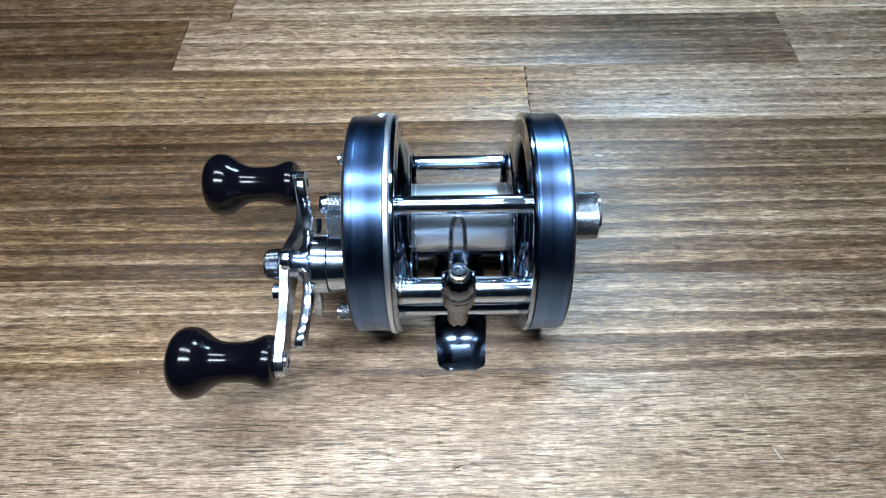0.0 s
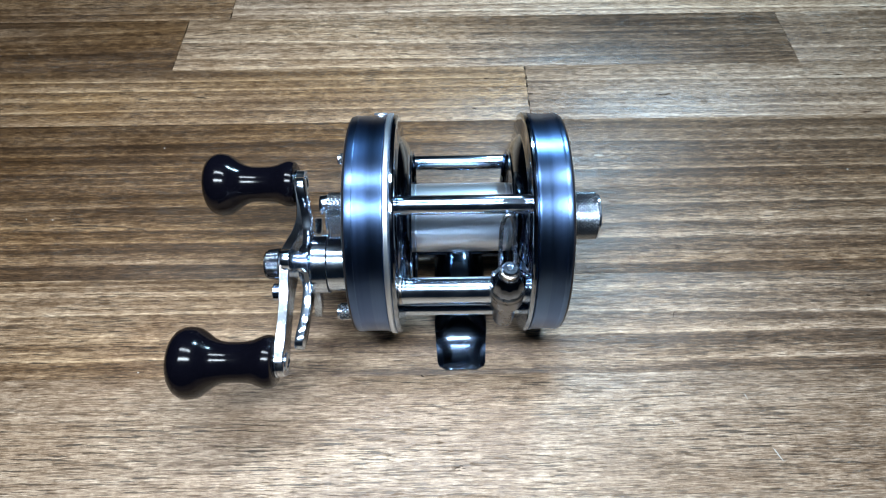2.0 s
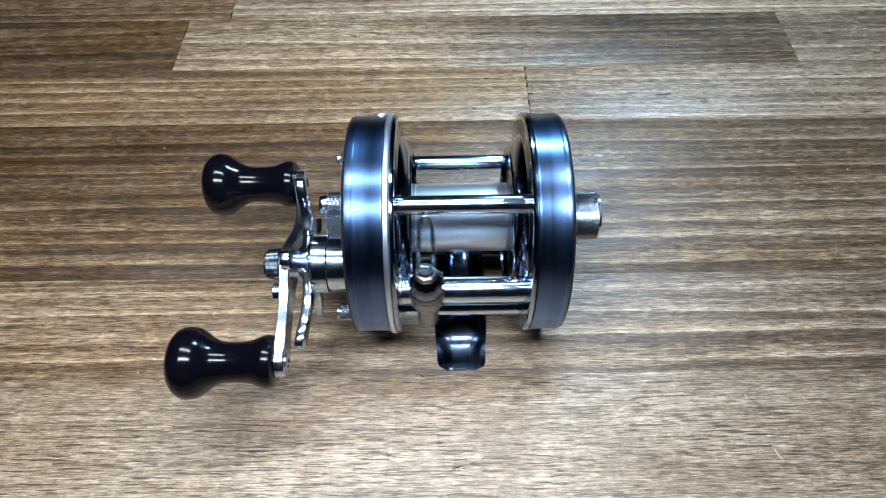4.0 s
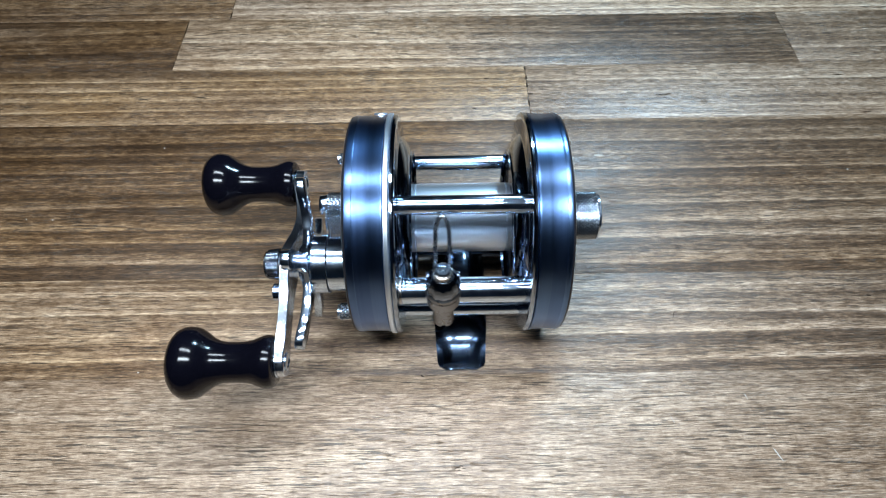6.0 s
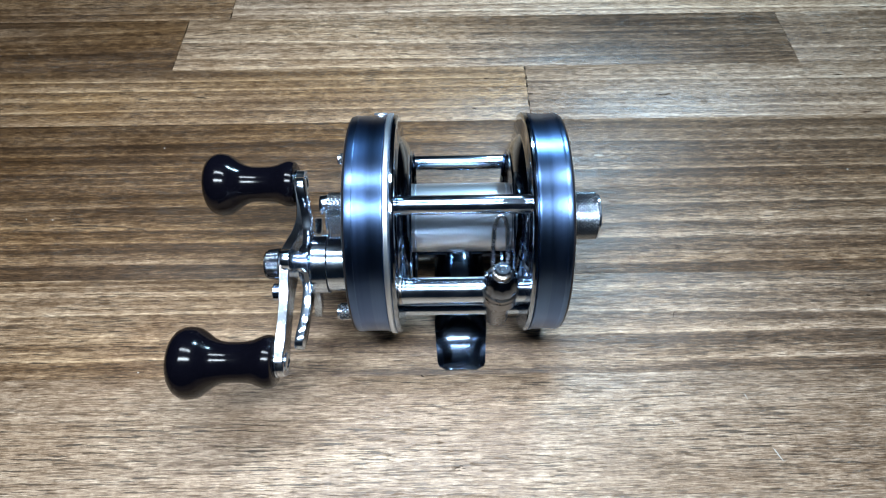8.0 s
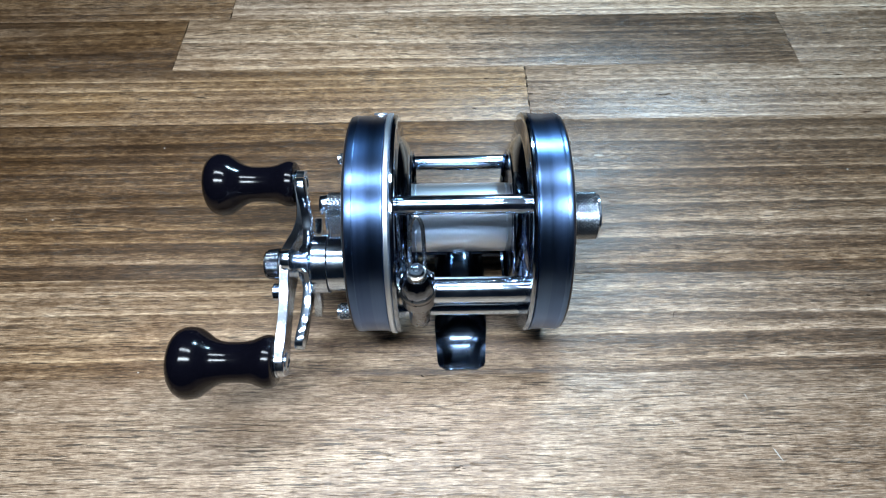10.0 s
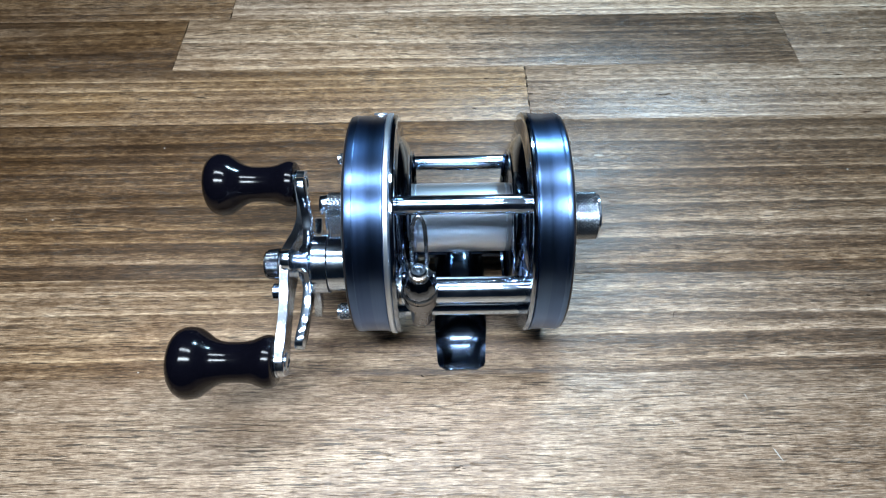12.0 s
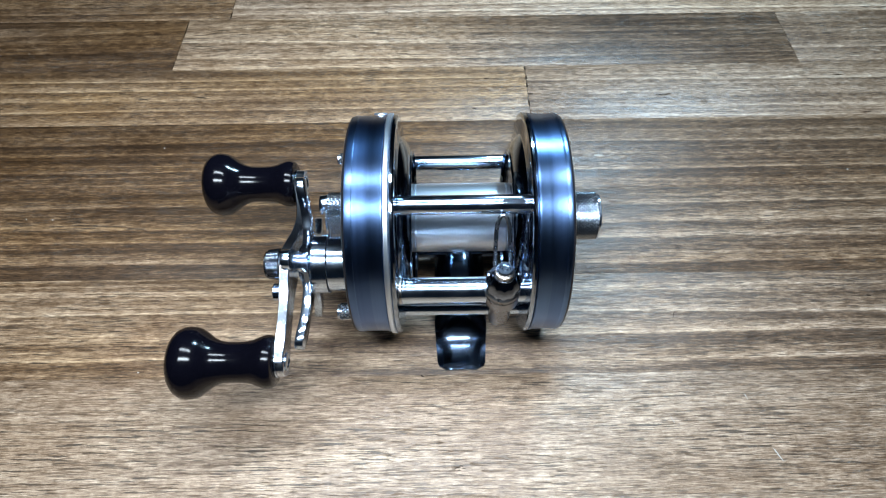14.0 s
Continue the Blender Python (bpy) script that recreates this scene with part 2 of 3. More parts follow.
def plate(outline, thick, bend, bevel=0.25):
    """A plate in the y-z plane from a closed outline, thick along x; bend(y, z) is its middle's x."""
    bm = bmesh.new()
    left = [bm.verts.new((bend(y, z) - thick / 2, y, z)) for y, z in outline]
    f = bm.faces.new(left)
    out = bmesh.ops.extrude_face_region(bm, geom=[f])
    bmesh.ops.translate(bm, vec=(thick, 0, 0), verts=[v for v in out["geom"] if isinstance(v, bmesh.types.BMVert)])
    rim = [e for e in bm.edges if len(e.link_faces) == 2 and any(len(g.verts) > 4 for g in e.link_faces)]
    if bevel:
        bmesh.ops.bevel(bm, geom=rim, offset=bevel, segments=2, affect="EDGES", profile=0.5)
    bmesh.ops.triangulate(bm, faces=[g for g in bm.faces if len(g.verts) > 4])
    return bm


def thing(name, label, category, at=(0, 0, 0), kind="", group=""):
    ob = new(name)
    ob.location = at
    ob.empty_display_size = 0.02
    return tagged(ob, label, category, group, kind)


# ---- the room that closes the place ----
def room():
    for name, lo, hi, mat in (("floor", (-1.2, -0.9, -0.80), (1.2, 1.1, -0.75), FLOORING),
                              ("ceiling", (-1.2, -0.9, 1.25), (1.2, 1.1, 1.30), CEILING),
                              ("wall_north", (-1.2, 1.1, -0.8), (1.2, 1.2, 1.3), PLASTER),
                              ("wall_south", (-1.2, -1.0, -0.8), (1.2, -0.9, 1.3), PLASTER),
                              ("wall_west", (-1.3, -1.0, -0.8), (-1.2, 1.2, 1.3), PLASTER),
                              ("wall_east", (1.2, -1.0, -0.8), (1.3, 1.2, 1.3), PLASTER)):
        tagged(finish(name, box(lo, hi), mat, scale=1.0), "plain painted " + name.split("_")[0], name.split("_")[0], "", "structure")


# ---- the table ----
# rows of staves: front edge y, back edge y, ends along x, and each stave's tone, warmth, rings
STAVES = [
    (121.0, 150.5, [(-420, -86.8, .40, .45, .12), (-86.8, 300, .55, .20, .16)]),
    (91.2, 121.0, [(-420, -102.7, .27, .60, .10), (-102.7, 127.0, .54, .30, .14), (127.0, 420, .38, .10, .12)]),
    (63.4, 91.2, [(-420, 26.3, .445, .54, .17), (26.3, 420, .42, .14, .16)]),
    (33.0, 63.4, [(-420, 210, .245, .56, .18), (210, 420, .40, .1, .2)]),
    (1.5, 33.0, [(-420, 260, .27, .56, .17), (260, 420, .4, .1, .2)]),
    (-28.5, 1.5, [(-300, 420, .48, .40, .20)]),
    (-58.5, -28.5, [(-420, 310, .58, .19, .03)]),
    (-89.0, -58.5, [(-420, 180, .60, .20, .02), (180, 420, .48, .1, .1)]),
]


def wooden_table():
    table = thing("wooden_table", "oiled stained softwood table of narrow jointed staves", "table", (0, 0, -0.75))
    down = Vector((0, 0, 0.75))
    core = part("tabletop", box((-700, -298, -30), (700, 398, -8.4), 1.0), WOOD, table)
    core.location = down
    core.color = (0.45, 0.1, 0, 1)
    rng = random.Random(4)
    rows = list(STAVES)
    y = -89.0
    while y > -290:
        cut = rng.uniform(-200, 200)
        rows.append((y - 30, y, [(-420, cut, rng.uniform(.4, .6), .1, .12), (cut, 420, rng.uniform(.4, .6), .1, .12)]))
        y -= 30
    y = 150.5
    while y < 380:
        cut = rng.uniform(-200, 200)
        rows.append((y, y + 30, [(-420, cut, rng.uniform(.4, .6), .1, .12), (cut, 420, rng.uniform(.4, .6), .1, .12)]))
        y += 30
    for y0, y1, staves in rows:
        staves = [(-700, staves[0][0], rng.uniform(.4, .6), .1, .1)] + staves + [(staves[-1][1], 700, rng.uniform(.4, .6), .1, .1)]
        for x0, x1, tone, warm, rings in staves:
            if x1 - x0 < 1:
                continue
            ob = part("board", box((x0 + .08, y0 + .02, -8.4), (x1 - .08, y1 - .02, 0.0), 0.06), HEARTWOOD if x1 == 127.0 else (DARK_COOL_END if y0 < 0 else COOL_LIT_END) if x0 < 60 < x1 and -90 < y0 < 60 else WOOD, table)
            ob.location = down
            ob.color = (tone, warm, rings, 1)
    for sx in (-1, 1):
        for sy in (-258, 358):
            part("leg", box((sx * 655 - 30, sy - 30, 0), (sx * 655 + 30, sy + 30, 720), 3), WOOD, table).color = (0.45, 0.1, 0, 1)
    return table


# ---- the fishing reel ----
AX_Y, AX_Z = 0.8, 28.3        # the spool's axis
CY, CZ = 0.0, 27.1            # the side plates' centre
DRIVE = (-15.0, 32.6)         # the crank's axis
WORM = (-21.6, 31.3)
GUIDE_AT = (-23.1, 34.4)


def side_plate(reel, sign):
    """A drum-shaped side cover with its ring, and the chromed frame ring with a conical cup."""
    s = sign
    x = (lambda a: a) if s > 0 else (lambda a: -a)
    out, inn = (23.3, 15.7) if s > 0 else (25.4, 16.8)
    a, b = (19.9, 23.2) if s < 0 else (18.6, 21.6)
    prof = [(x(inn), 20), (x(inn), 26.3), (x(inn + .12), 26.45), (x(inn + .5), 26.45), (x(inn + .8), 26.3), (x(a - .1), 26.24), (x(a), 26.19), (x(b), 26.19), (x(b + .1), 26.26), (x(out - .9), 26.3), (x(out - .6), 26.15)]
    cover = part("side_cover", lathe(prof, 144, (0, CY, CZ)), ANODISED if s < 0 else ANODISED_CAP, reel, "brushed gunmetal blue drum cover")
    face = [(x(out - .6), 26.18), (x(out - .2), 26.0), (x(out), 25.5), (x(out + .15), 24.5), (x(out + .5), 20), (x(out + 1.0), 12), (x(out + 1.2), 0)]
    part("end_cap", lathe(face, 144, (0, CY, CZ)), BLACK_EDGE, cover, "black painted domed end face")
    if s < 0:
        ring = [(-16.78, 24), (-16.78, 26.6), (-16.6, 26.85), (-15.8, 26.85), (-15.6, 26.6), (-15.6, 24)]
        part("trim_ring", lathe(ring, 144, (0, CY, CZ)), ALUMINIUM, reel, "pale bare aluminium ring")
    e = 15.55
    fl = [(x(e), 20), (x(e), 26.3), (x(e - .25), 26.6), (x(e - .75), 26.65), (x(e - 1.1), 26.4), (x(e - 1.25), 25.9), (x(e - 1.2), 25.2),
          (x(e - 1.25), 21.6), (x(e - 1.45), 21.15), (x(e - 1.9), 20.85), (x(13.0), 20.1), (x(12.3), 19.3), (x(11.8), 18.4), (x(11.65), 18.1), (x(11.4), 18.0), (x(11.2), 17.8), (x(11.2), 17.3), (x(11.8), 17.0), (x(e), 19.0)]
    part("frame_ring", lathe(fl, 144, (0, CY, CZ)), DARK_CHROME, reel, "mirror chromed frame ring with conical cup")


def pillar(reel, y, z, r, x0=-14.6, x1=14.6, mat=None, label="polished steel cross bar"):
    return part("pillar", lathe(bead(x0, x1, r, .15), 40, (0, y, z)), mat or CHROME, reel, label)


def spool(reel):
    prof = [(-12.0, 0), (-12.0, 8.35), (-10.95, 8.4), (-10.85, 8.15), (-10.7, 8.15), (-10.6, 8.4)]
    prof = prof + [(-u, r) for u, r in reversed(prof)]
    ob = part("spool", lathe(prof, 96), SPOOL_SILVER, reel, "empty satin silver spool")
    for q in (-1, 1):
        part("spool_flange", lathe([(q * 12.7, 8.2), (q * 12.7, 16.6), (q * 12.45, 16.8), (q * 12.2, 16.6), (q * 12.05, 9.2), (q * 11.8, 8.3)], 96), FOOT_CHROME, ob)
    part("spindle", lathe(bead(-22, 22, 1.5), 24), CHROME, ob)
    return ob


def foot(reel):
    """The saddle-shaped clamp plate under the reel: two rounded tabs that slope down to the table."""
    bm = bmesh.new()
    ny, nx = 56, 22
    grid = []
    for j in range(ny + 1):
        y = -27.4 + 56.4 * j / ny
        a = abs(y - 0.8) / 28.2
        d = 28.2 - abs(y - 0.8)
        half = 6.8 - 0.75 * max(0.0, a - 0.6) / 0.4
        if d < 2.2:
            half -= 2.2 - math.sqrt(max(0.0, 2.2 ** 2 - (2.2 - d) ** 2))
        rise = 22.6 * 0.045 * math.log(1 + math.exp((0.70 - a) / 0.045))
        h = 0.9 + 6.2 * math.tanh(rise / 6.2) + 2.3 * max(0.0, 1 - (a / 0.45) ** 2)
        row = []
        for i in range(nx + 1):
            q = -1 + 2 * i / nx
            crown = (1.3 + 3.4 * max(0.0, min(1.0, (0.62 - a) / 0.3))) * abs(q) ** 2.5
            row.append(Vector((half * q, y, max(0.62, h + 0.2 * min(1.0, d / 1.2) - crown * min(1.0, 0.45 + d / 6)))))
        grid.append(row)
    top = [[bm.verts.new(c) for c in r] for r in grid]
    bot = [[bm.verts.new(c - Vector((0, 0, 0.6))) for c in r] for r in grid]
    for j in range(ny):
        for i in range(nx):
            bm.faces.new((top[j][i], top[j][i + 1], top[j + 1][i + 1], top[j + 1][i]))
            bm.faces.new((bot[j][i], bot[j + 1][i], bot[j + 1][i + 1], bot[j][i + 1]))
    for j in range(ny):
        for i in (0, nx):
            bm.faces.new((top[j][i], top[j + 1][i], bot[j + 1][i], bot[j][i]))
    for i in range(nx):
        for j in (0, ny):
            bm.faces.new((top[j][i], top[j][i + 1], bot[j][i + 1], bot[j][i]))
    ob = part("reel_foot", bm, FOOT_CHROME, reel, "dark chromed saddle foot lying on the table", 50)
    part("foot_bridge", box((-14.4, 3.0, 7.2), (14.4, 13.0, 8.6), .3), FOOT_CHROME, reel)
    return ob


def knob(handle, at):
    prof = [(0, 0), (0, 4.7), (-0.3, 5.2), (-1.0, 5.5), (-1.9, 5.62), (-2.8, 5.5), (-4.2, 5.05), (-5.6, 4.55), (-7.0, 4.34), (-8.5, 4.25), (-10.0, 4.22), (-11.4, 4.25), (-12.5, 4.38),
            (-13.6, 4.68), (-14.9, 5.3), (-16.3, 6.3), (-17.6, 7.1), (-19.0, 7.5), (-20.2, 7.6), (-21.4, 7.42), (-22.5, 6.9), (-23.4, 6.0), (-24.0, 4.8),
            (-24.35, 3.2), (-24.5, 1.6), (-24.5, 0)]
    prof = [(u * 0.915, r * 1.02) for u, r in prof]
    ob = part("knob", lathe(prof, 72, at), BLACK, handle, "glossy black turned knob")
    x, y, z = at
    part("washer", lathe(bead(x + .05, x + .55, 3.4, .15), 40, (0, y, z)), CHROME, handle)
    part("rivet", lathe([(x + 2.0, 1.9), (x + 2.4, 1.9), (x + 2.5, 1.75), (x + 2.5, 1.35), (x + 2.32, 1.2), (x + 2.32, 0)], 32, (0, y, z)), CHROME, handle)
    return ob


def handle(reel):
    """The double crank: an arm bowed out at its hub, with a knob at both ends."""
    ends = [Vector((-36.5, 27.5)), Vector((8.9, 32.4))]
    mid = Vector(DRIVE)
    bm = bmesh.new()
    rows = []
    along = (ends[1] - ends[0]).normalized()
    across = Vector((-along.y, along.x))
    half = 3.3

    def row(c, w, x):
        rows.append([bm.verts.new((x + dx, c.x + across.x * q, c.y + across.y * q)) for dx, q in
                     ((-1.1, w - .2), (-.9, w), (.9, w), (1.1, w - .2), (1.1, .2 - w), (.9, -w), (-.9, -w), (-1.1, .2 - w))])
    for k in range(1, 8):
        a = math.pi / 2 * k / 8
        row(ends[0] - along * half * math.cos(a), half * math.sin(a), -39.25)
    for k in range(41):
        t = k / 20
        c = ends[0].lerp(mid, t) if t <= 1 else mid.lerp(ends[1], t - 1)
        bow = 1.7 * math.sin(math.pi * min(1.0, (t - 1) / 0.95)) ** 1.5 if 1 < t < 1.95 else 0.0
        row(c, 2.5 + .8 * math.exp(-(min(t, 2 - t) / .2) ** 2) + 2.4 * math.exp(-((t - 1) / .28) ** 2), -39.25 + bow)
    for k in range(7, 0, -1):
        a = math.pi / 2 * k / 8
        row(ends[1] + along * half * math.cos(a), half * math.sin(a), -39.25)
    for p, q in zip(rows, rows[1:]):
        for i in range(8):
            bm.faces.new((p[i], p[(i + 1) % 8], q[(i + 1) % 8], q[i]))
    bm.faces.new(rows[0])
    bm.faces.new(rows[-1][::-1])
    arm = part("crank_arm", bm, CRANK, reel, "polished chrome double crank arm", 40)
    for y, z in ends:
        knob(arm, (-40.35, y, z))
    nut = knurled(-44.4, -40.3, 3.75, (0, 0, 0), 38, .10)
    for v in nut.verts:
        v.co.y, v.co.z = v.co.y * (1 + .03 * (v.co.x + 40.3)) + mid.x, v.co.z * (1 + .03 * (v.co.x + 40.3)) + mid.y
    part("crank_nut", nut, NUT_STEEL, arm, "dark knurled steel crank nut", 12)
    part("lock_screw", lathe([(-40.3, 0), (-40.3, 2.0), (-42.2, 2.0), (-42.5, 1.6), (-42.5, 0)], 24, (0, mid[0] - 6.0, mid[1] - 2.2)), CHROME, arm)
    part("hub_spacer", lathe(bead(-39.8, -35.0, 2.9), 40, (0, *mid)), CHROME, arm)
    return arm


def star_drag(reel):
    """The five-armed brake wheel behind the crank."""
    c = DRIVE
    outline = []
    steps = [5.2 + 13.2 * k / 14 for k in range(15)] + [18.9, 19.3, 19.6]

    def width(r):
        w = 1.35 + 2.6 * math.exp(-(r - 5.0) / 2.6) + .8 * math.exp(-((r - 16.8) / 2.6) ** 2)
        return min(w, math.sqrt(max(0.0, 2.1 ** 2 - max(0.0, r - 17.6) ** 2)))
    for k in range(5):
        a = radians(192 + 72 * k)
        for side, run in ((-1, steps), (1, steps[::-1])):
            for r in run:
                w = side * width(r)
                outline.append((c[0] + r * math.cos(a) - w * math.sin(a), c[1] + r * math.sin(a) + w * math.cos(a)))

    def dish(y, z):
        r = math.hypot(y - c[0], z - c[1])
        return -34.3 - 1.2 * max(0.0, (r - 8) / 11.5) ** 1.3 - 0.5 * max(0.0, (7 - r) / 2)
    wheel = part("star_drag", plate(outline, 1.8, dish, .15), CHROME, reel, "chrome five-armed star brake wheel", 40)
    part("hub", lathe(bead(-36.4, -33.0, 4.4, .4), 48, (0, *c)), CHROME, wheel)
    return wheel


def fluted(bm, count, deep):
    """Cuts shallow upright flutes round a turned block."""
    for v in bm.verts:
        r = v.co.xy.length
        if r > 3.2:
            k = 1 + deep * math.cos(count * math.atan2(v.co.y, v.co.x))
            v.co.x, v.co.y = v.co.x * k, v.co.y * k
    return bm


def level_wind(reel):
    """The line guide that runs to and fro on the worm: block, collar, pawl cap, screw and wire loop; it rides on the front of the worm tube."""
    y, z = 0.0, 0.0
    zz = WORM[1]
    block = lathe([(32.0 - zz, 0), (32.0 - zz, 3.3), (32.2 - zz, 3.65), (33.4 - zz, 3.85), (34.6 - zz, 3.75), (35.6 - zz, 3.3), (36.5 - zz, 2.7), (36.9 - zz, 2.3), (36.9 - zz, 0)], 80, (0, y, z), "Z")
    body = part("line_guide", fluted(block, 12, .018), GUIDE_STEEL, reel, "dark chromed line guide block that travels on the worm", 30)
    for q in (-1, 1):
        part("ear", lathe(bead(q * 3.0 - .7, q * 3.0 + .7, 1.1, .4), 24, (0, 0.9, 34.8 - zz)), GUIDE_STEEL, body)
    part("collar", lathe([(26.2 - zz, 0), (26.2 - zz, 3.0), (26.4 - zz, 3.25), (27.0 - zz, 3.6), (27.2 - zz, 3.8), (30.4 - zz, 3.92), (30.55 - zz, 3.8), (30.75 - zz, 3.8), (30.9 - zz, 3.92), (31.6 - zz, 3.85), (32.0 - zz, 3.4), (32.0 - zz, 0)], 64, (0, y, z), "Z"), COLLAR_STEEL, body, "satin steel collar")
    cap = lathe([(18.1 - zz, 0), (18.1 - zz, 1.9), (17.5 - zz, 1.8), (17.5 - zz, 2.15), (17.8 - zz, 2.4), (26.4 - zz, 2.45)], 40, (0, y, z), "Z")
    for v in cap.verts:
        if v.co.z < 18.2 - zz and abs(v.co.x) < .6 and abs(v.co.y) > 1.5:
            v.co.z += .9
    part("pawl_cap", cap, COLLAR_STEEL, body, "slotted satin steel cap")
    part("neck", lathe([(36.7 - zz, 2.2), (37.0 - zz, 1.9), (37.7 - zz, 1.75), (37.9 - zz, 2.0), (38.3 - zz, 2.0), (38.5 - zz, 1.5)], 32, (0, y, z), "Z"), SATIN, body)
    top = [(38.5 - zz, 0), (38.5 - zz, 1.55), (38.65 - zz, 1.75), (39.0 - zz, 1.75), (39.3 - zz, 1.5), (39.3 - zz, 1.15), (38.9 - zz, 1.0), (38.9 - zz, .7), (39.15 - zz, .5), (39.2 - zz, 0)]
    part("screw", lathe(top, 40, (0, y, z), "Z"), CHROME, body, "polished screw head")
    a, b = Vector((0, 3.2, 33.7 - zz)), Vector((0, 10.2, 43.1 - zz))
    along = (b - a).normalized()
    half = 1.55
    foot_points = [(half, 0), (half + .05, 3), (half, 5.5), (half - .1, 8.0)]
    pts = [a + Vector((-w, 0, 0)) + along * q for w, q in foot_points]
    for k in range(1, 16):
        q = math.pi * k / 16
        pts.append(a + Vector((-(half - .1) * math.cos(q), 0, 0)) + along * (8.0 + 4.2 * math.sin(q)))
    pts += [a + Vector((w, 0, 0)) + along * q for w, q in reversed(foot_points)]
    part("wire_loop", tube(pts, 0.46), WIRE, body, "bent steel wire loop")
    body.location = (0, GUIDE_AT[0] * MM, GUIDE_AT[1] * MM)
    return body


def worm_guide(reel):
    ob = part("worm_tube", lathe(bead(-14.6, 14.6, 2.95, .2), 56, (0, *WORM)), CHROME, reel, "polished worm guide tube")
    for u in (-13.2, -12.3):
        part("end_bead", lathe(bead(u - .4, u + .4, 3.1, .3), 48, (0, *WORM)), CHROME, ob)
    part("end_sleeve", lathe(bead(-14.3, -13.6, 3.06, .1), 48, (0, *WORM)), SATIN, ob)
    return ob


def fishing_reel():
    reel = thing("fishing_reel", "chrome and gunmetal baitcasting fishing reel standing on the table", "fishing reel")
    side_plate(reel, -1)
    side_plate(reel, 1)
    pillar(reel, -9.8, 46.8, 2.1)
    pillar(reel, 21.9, 24.9, 2.0)
    pillar(reel, -20.6, 22.0, 2.05)
    worm_guide(reel)
    foot(reel)
    drum = spool(reel)
    drum.location = (0, AX_Y * MM, AX_Z * MM)
    part("tension_cap", knurled(24.3, 33.7, 5.9, (0, AX_Y, AX_Z), 40, .32), KNURL, reel, "knurled steel end cap", 12)
    part("bearing_cap", knurled(-32.6, -26.2, 4.6, (0, AX_Y, AX_Z), 40, .16), KNURL, reel, "knurled steel bearing cap", 12)
    part("thumb_screw", knurled(-32.2, -26.6, 2.95, (0, 1.0, 33.8), 20, .26), KNURL, reel, "knurled thumb screw", 12)
    part("thumb_screw_tip", lathe(bead(-33.6, -31.8, 2.35, .4), 32, (0, 1.0, 33.8)), CHROME, reel)
    part("thumb_screw", knurled(-29.6, -25.4, 2.2, (0, -20.6, 20.2), 13, .3), KNURL, reel, "knurled thumb screw")
    part("thumb_screw", knurled(-28.8, -25.4, 1.5, (0, 8.0, 42.0), 14, .15), KNURL, reel, "small knurled thumb screw")
    part("crank_post", lathe([(-25.6, 0), (-25.6, 6.2), (-29.7, 6.2), (-29.8, 6.6), (-29.95, 6.75), (-33.0, 6.75), (-33.5, 6.3), (-33.5, 0)], 72, (0, *DRIVE)), CHROME, reel, "polished chrome crank post")
    part("rim_screw", lathe([(0, 0), (0, 1.7), (.35, 1.65), (.5, 1.3), (.5, 0)], 24, (0, 0, 0), "Z"), ALUMINIUM, reel).matrix_basis = pose(-0.0187, 0.0185, 0.0459, -42)
    star_drag(reel)
    handle(reel)
    guide = level_wind(reel)
    return reel, drum, guide


def dust():
    rng = random.Random(9)
    for x, y in ((-131.3, 23.7), (-123.2, 23.3), (-96.1, 52.5), (-158.7, 101.8), (114.0, 76.2), (124.9, 39.1), (-83.9, -26.8)):
        bm = bmesh.new()
        bmesh.ops.create_icosphere(bm, subdivisions=1, radius=0.24)
        for v in bm.verts:
            v.co *= 0.7 + 0.6 * rng.random()
            v.co.z *= 0.5
        ob = finish("dust_speck", bm, FLECK)
        ob.matrix_basis = pose(x * MM, y * MM, 0.00008, 0, 0, rng.uniform(0, 180))
        tagged(ob, "tiny pale dust speck lying on the table", "dust", "dust on the table")
    x, y = (57.6, -13.6)
    bm = tube([(0, 0, .06), (.4, 1.0, .12), (.7, 2.0, .15), (1.4, 2.6, .12), (1.9, 2.5, .06)], 0.06, 6)
    ob = finish("lint_hair", bm, GRIME)
    ob.location = (x * MM, y * MM, 0.0)
    tagged(ob, "short curled dark hair of lint on the table", "lint")


SPOT = "dark resin spot in the wood"


